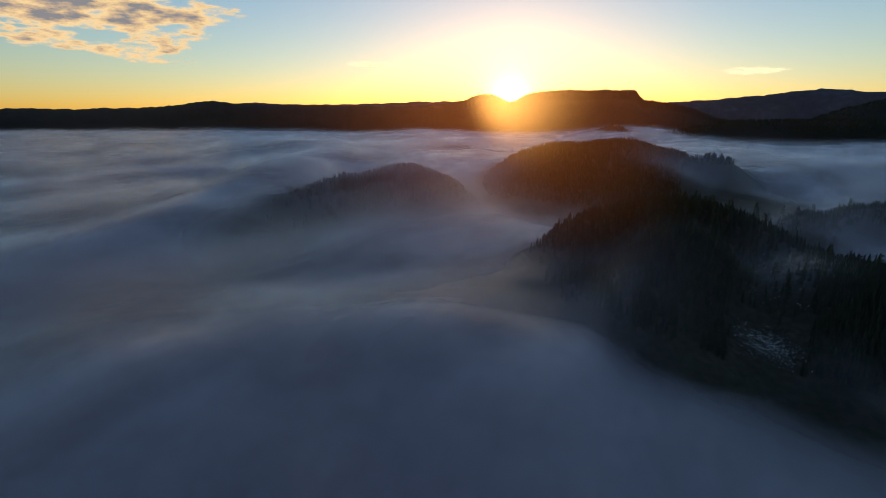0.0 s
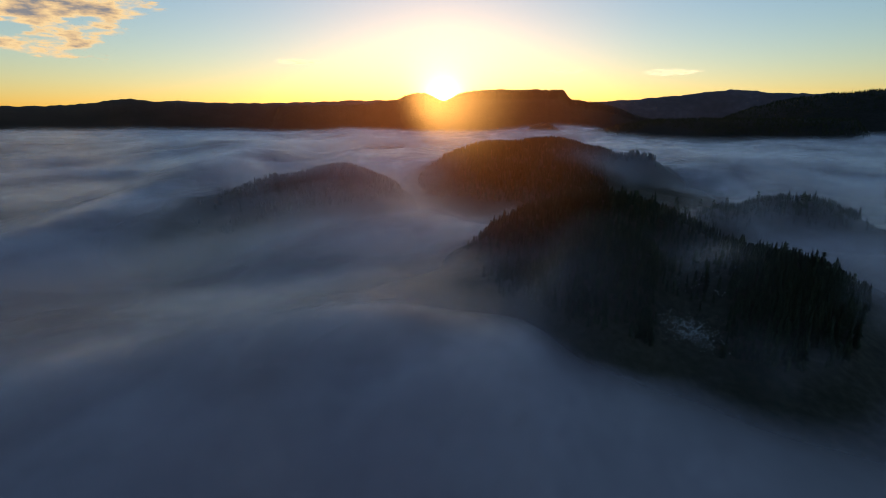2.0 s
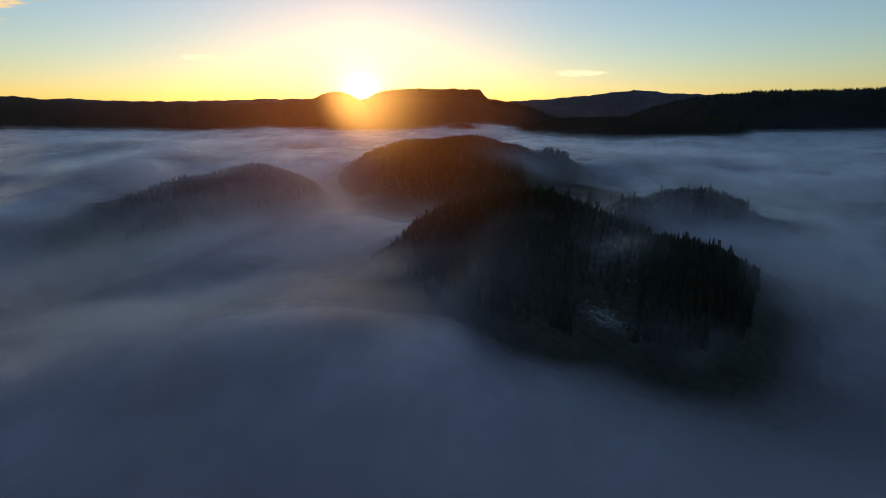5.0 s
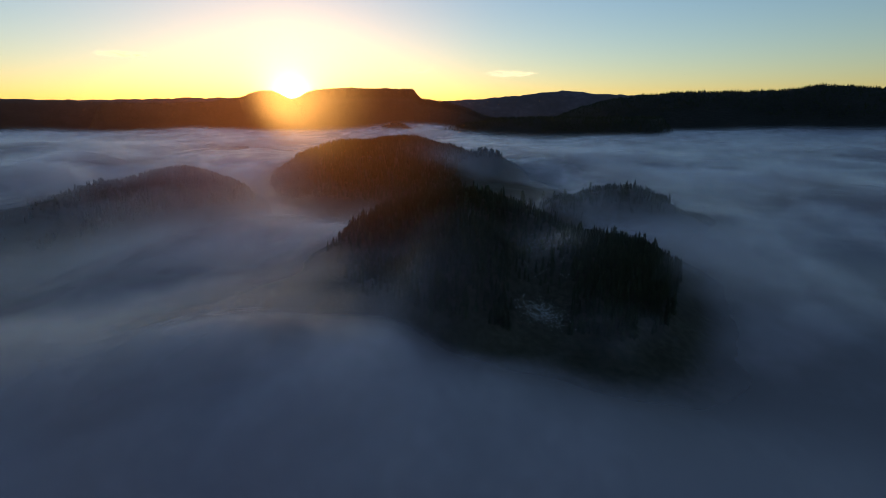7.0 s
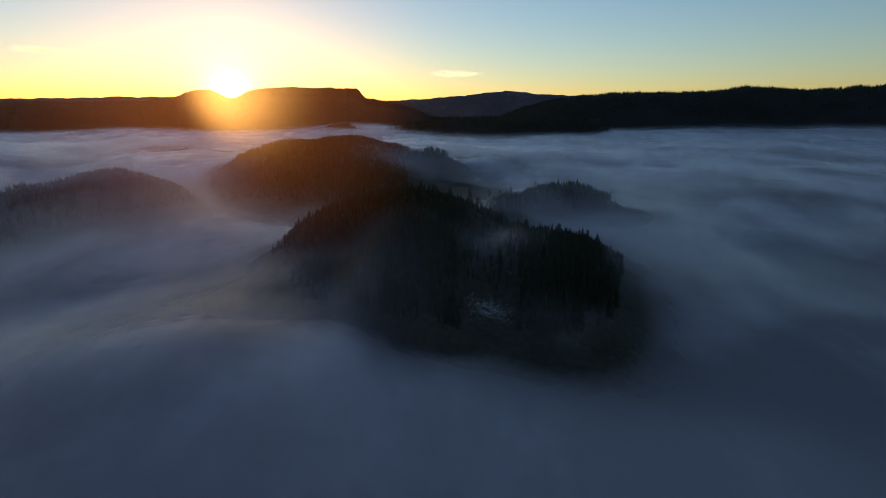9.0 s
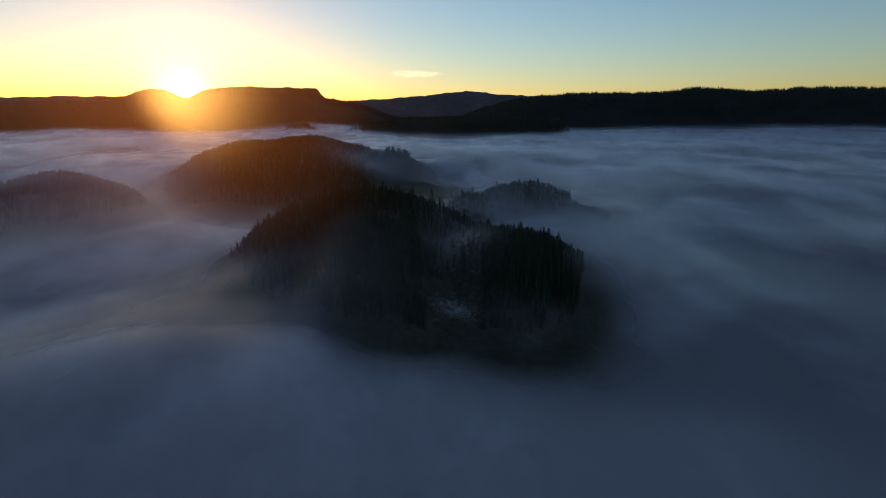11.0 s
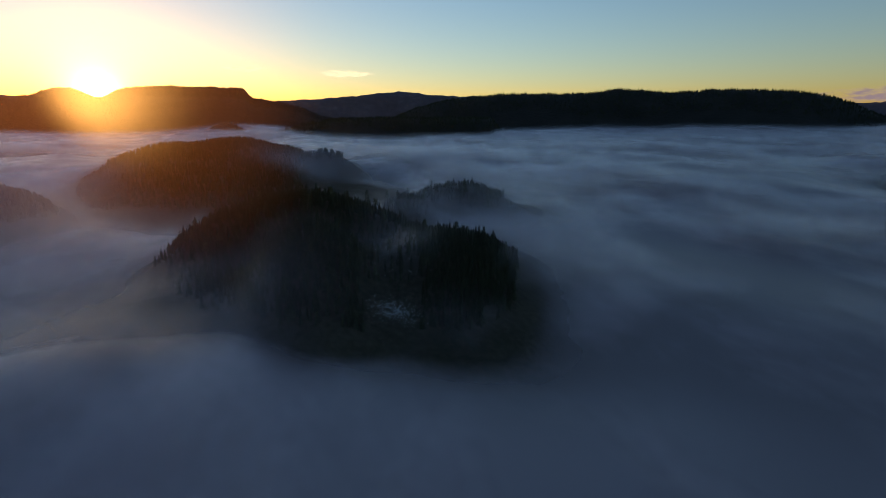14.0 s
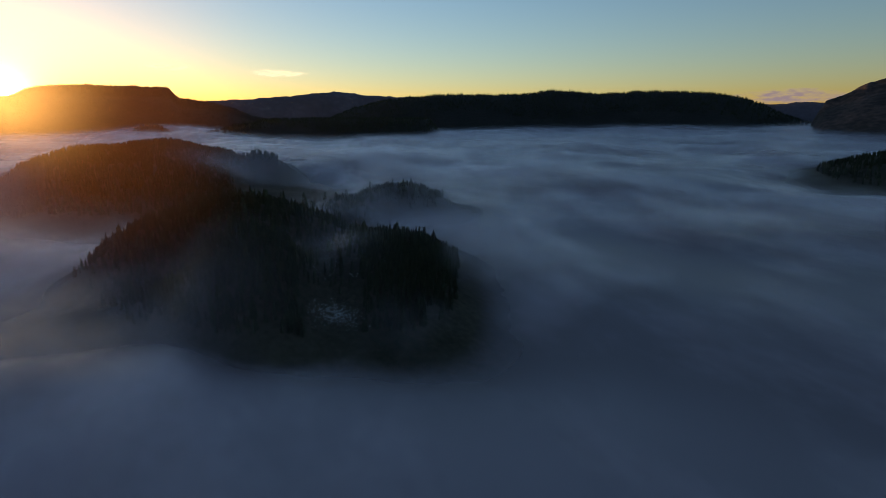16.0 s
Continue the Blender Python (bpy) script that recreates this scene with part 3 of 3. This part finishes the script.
# spruce tops along the far crests
for name, count in (("forest_ridge", 7000), ("mesa", 4500), ("low_spit", 2500)):
    line, lo, hi, far, deep, rough = RANGES[name]
    az, d = RNG.uniform(lo + 1, hi - 1, count), far + RNG.uniform(-0.55, 0.15, count) * deep
    z = range_height(name, az, d)
    x, y = xy(az, d)
    keep = z > 30
    forest(name + "_trees", "tiny dark spruce tops along the far crest", np.stack([x, y, z], -1)[keep],
           RNG.uniform(6, 11 if name == "mesa" else 18, int(keep.sum())), TINY, SPRUCE, RNG, name)

# ---- felled ground with snow ----
def scraps(name, label, az, d, size, mat, rng, lift):
    """Flat ragged pieces lying on the hill."""
    verts, faces, n = [], [], 0
    x, y = xy(az, d)
    for cx, cy, r in zip(x, y, size):
        k = 7
        a = np.sort(rng.uniform(0, 6.283, k))
        q = r * rng.uniform(0.45, 1.1, k)
        px, py = cx + q * np.cos(a) * 1.5, cy + q * np.sin(a)
        pz = hill_height("near_hill", px, py) + lift
        mid = hill_height("near_hill", np.array([cx]), np.array([cy]))[0] + lift + 0.25 * r
        verts.append(np.concatenate([np.stack([px, py, pz], -1), [[cx, cy, mid]]]))
        faces += [(n + k, n + i, n + (i + 1) % k) for i in range(k)]
        n += k + 1
    return tagged(new(name, mesh_of(name, np.concatenate(verts), faces, mat)), label, "snow" if mat is SNOW else "brush", kind="stuff")


def down_to(az, el):
    """Distances at which rays of these headings and heights meet the near hill."""
    d = np.linspace(200, 480, 560)
    found = []
    for a, e in zip(az, el):
        x, y = xy(a, d)
        under = EYE[2] + d * math.tan(radians(e)) < hill_height("near_hill", x, y)
        found.append(d[np.argmax(under)] if under.any() else 270.0)
    return np.array(found)


n = 900
a = RNG.normal(0, 1, n)
az = 32.9 + 1.25 * a
el = -20.2 - 0.28 * a + RNG.normal(0, 0.55, n)
scraps("snow_scraps", "scraps of old snow on felled ground", az, down_to(az, el), RNG.uniform(0.1, 0.26, n), SNOW, RNG, 0.12)
az, el = RNG.uniform(30.8, 37.2, 130), RNG.uniform(-16.5, -12.0, 130)
scraps("thin_snow", "thin traces of snow among the felled trees", az, down_to(az, el), RNG.uniform(0.1, 0.4, 130), SNOW, RNG, 0.1)
az, el = RNG.uniform(30.0, 36.0, 220), RNG.uniform(-21.6, -18.5, 220)
scraps("brash_heaps", "dark heaps of felled branches", az, down_to(az, el), RNG.uniform(0.4, 1.2, 220), BRASH, RNG, 0.25)


# ---- clouds ----
def cloud_material(name, size, low, high, stops):
    m, nt = material(name)
    cover = nt.nodes.new("ShaderNodeAttribute")
    cover.attribute_name = "cover"
    a = noise_at(nt, size, 5, (1.0, 1.0, 4.4), 0.5, (1.3, 4.2, 0.6))
    b = noise_at(nt, size * 0.3, 5, (1.0, 1.0, 3.4), 0.55, (8, 2, 5))
    dens = math_node(nt, "ADD", math_node(nt, "MULTIPLY", a, 0.7), math_node(nt, "MULTIPLY", b, 0.3))
    dens = math_node(nt, "ADD", dens, math_node(nt, "SUBTRACT", cover.outputs["Fac"], 1.0))
    mr = nt.nodes.new("ShaderNodeMapRange")
    mr.interpolation_type = "SMOOTHSTEP"
    mr.inputs["From Min"].default_value, mr.inputs["From Max"].default_value = low, high
    nt.links.new(dens, mr.inputs[0])
    shade = math_node(nt, "ADD", dens, math_node(nt, "MULTIPLY", math_node(nt, "SUBTRACT", b, 0.5), 0.3))
    colour = ramp(nt, shade, stops)
    glow = node(nt, "ShaderNodeEmission", Strength=1.0)
    nt.links.new(colour, glow.inputs[0])
    clear = nt.nodes.new("ShaderNodeBsdfTransparent")
    mix = nt.nodes.new("ShaderNodeMixShader")
    nt.links.new(mr.outputs[0], mix.inputs[0])
    nt.links.new(clear.outputs[0], mix.inputs[1])
    nt.links.new(glow.outputs[0], mix.inputs[2])
    o = nt.nodes.new("ShaderNodeOutputMaterial")
    nt.links.new(mix.outputs[0], o.inputs[0])
    return m


CLOUD = cloud_material("sunlit_cloud", 620, 0.33, 0.4, [(0.34, (0.8, 0.66, 0.42)), (0.4, (1.0, 0.7, 0.32)), (0.46, (0.72, 0.5, 0.27)), (0.54, (0.27, 0.26, 0.25))])
WISP = cloud_material("thin_cloud", 110, 0.3, 0.5, [(0.3, (1.5, 1.25, 0.7)), (0.6, (1.35, 0.95, 0.5))])
BANK = cloud_material("mauve_cloud", 240, 0.3, 0.6, [(0.35, (0.5, 0.36, 0.25)), (0.55, (0.3, 0.22, 0.22))])


def cloud(label, az, el, half_az, half_el, mat, far=4850):
    """A bank of cloud far behind the mountains."""
    u, v = np.linspace(-1, 1, 49), np.linspace(-1, 1, 25)
    U, V = np.meshgrid(u, v, indexing="xy")
    E = np.radians(el + half_el * V)
    X, Y = xy(az + half_az * U, far * np.cos(E) * (1 + 0.004 * np.sin(3 * U)))
    cover = 1 - np.clip(U**2 + V**2, 0, 1) ** 1.5 * 0.42
    Z = EYE[2] + far * np.sin(E)
    tagged(sheet("cloud", np.stack([X, Y, Z], -1), 49, 25, mat, cover=cover), label, "cloud", "clouds in the evening sky", kind="structure")


cloud("broad grey cloud with sunlit golden edges", -31, 9.2, 15, 5.4, CLOUD)
cloud("thin golden streak of cloud", -7.5, 5.35, 2.8, 0.42, WISP)
cloud("faint golden streak of cloud", 19.0, 4.55, 2.4, 0.4, WISP)
cloud("thin golden streak of cloud", 28.8, 4.25, 3.4, 0.45, WISP)
cloud("low mauve bank of cloud", 77.0, 1.75, 6.5, 0.9, BANK)
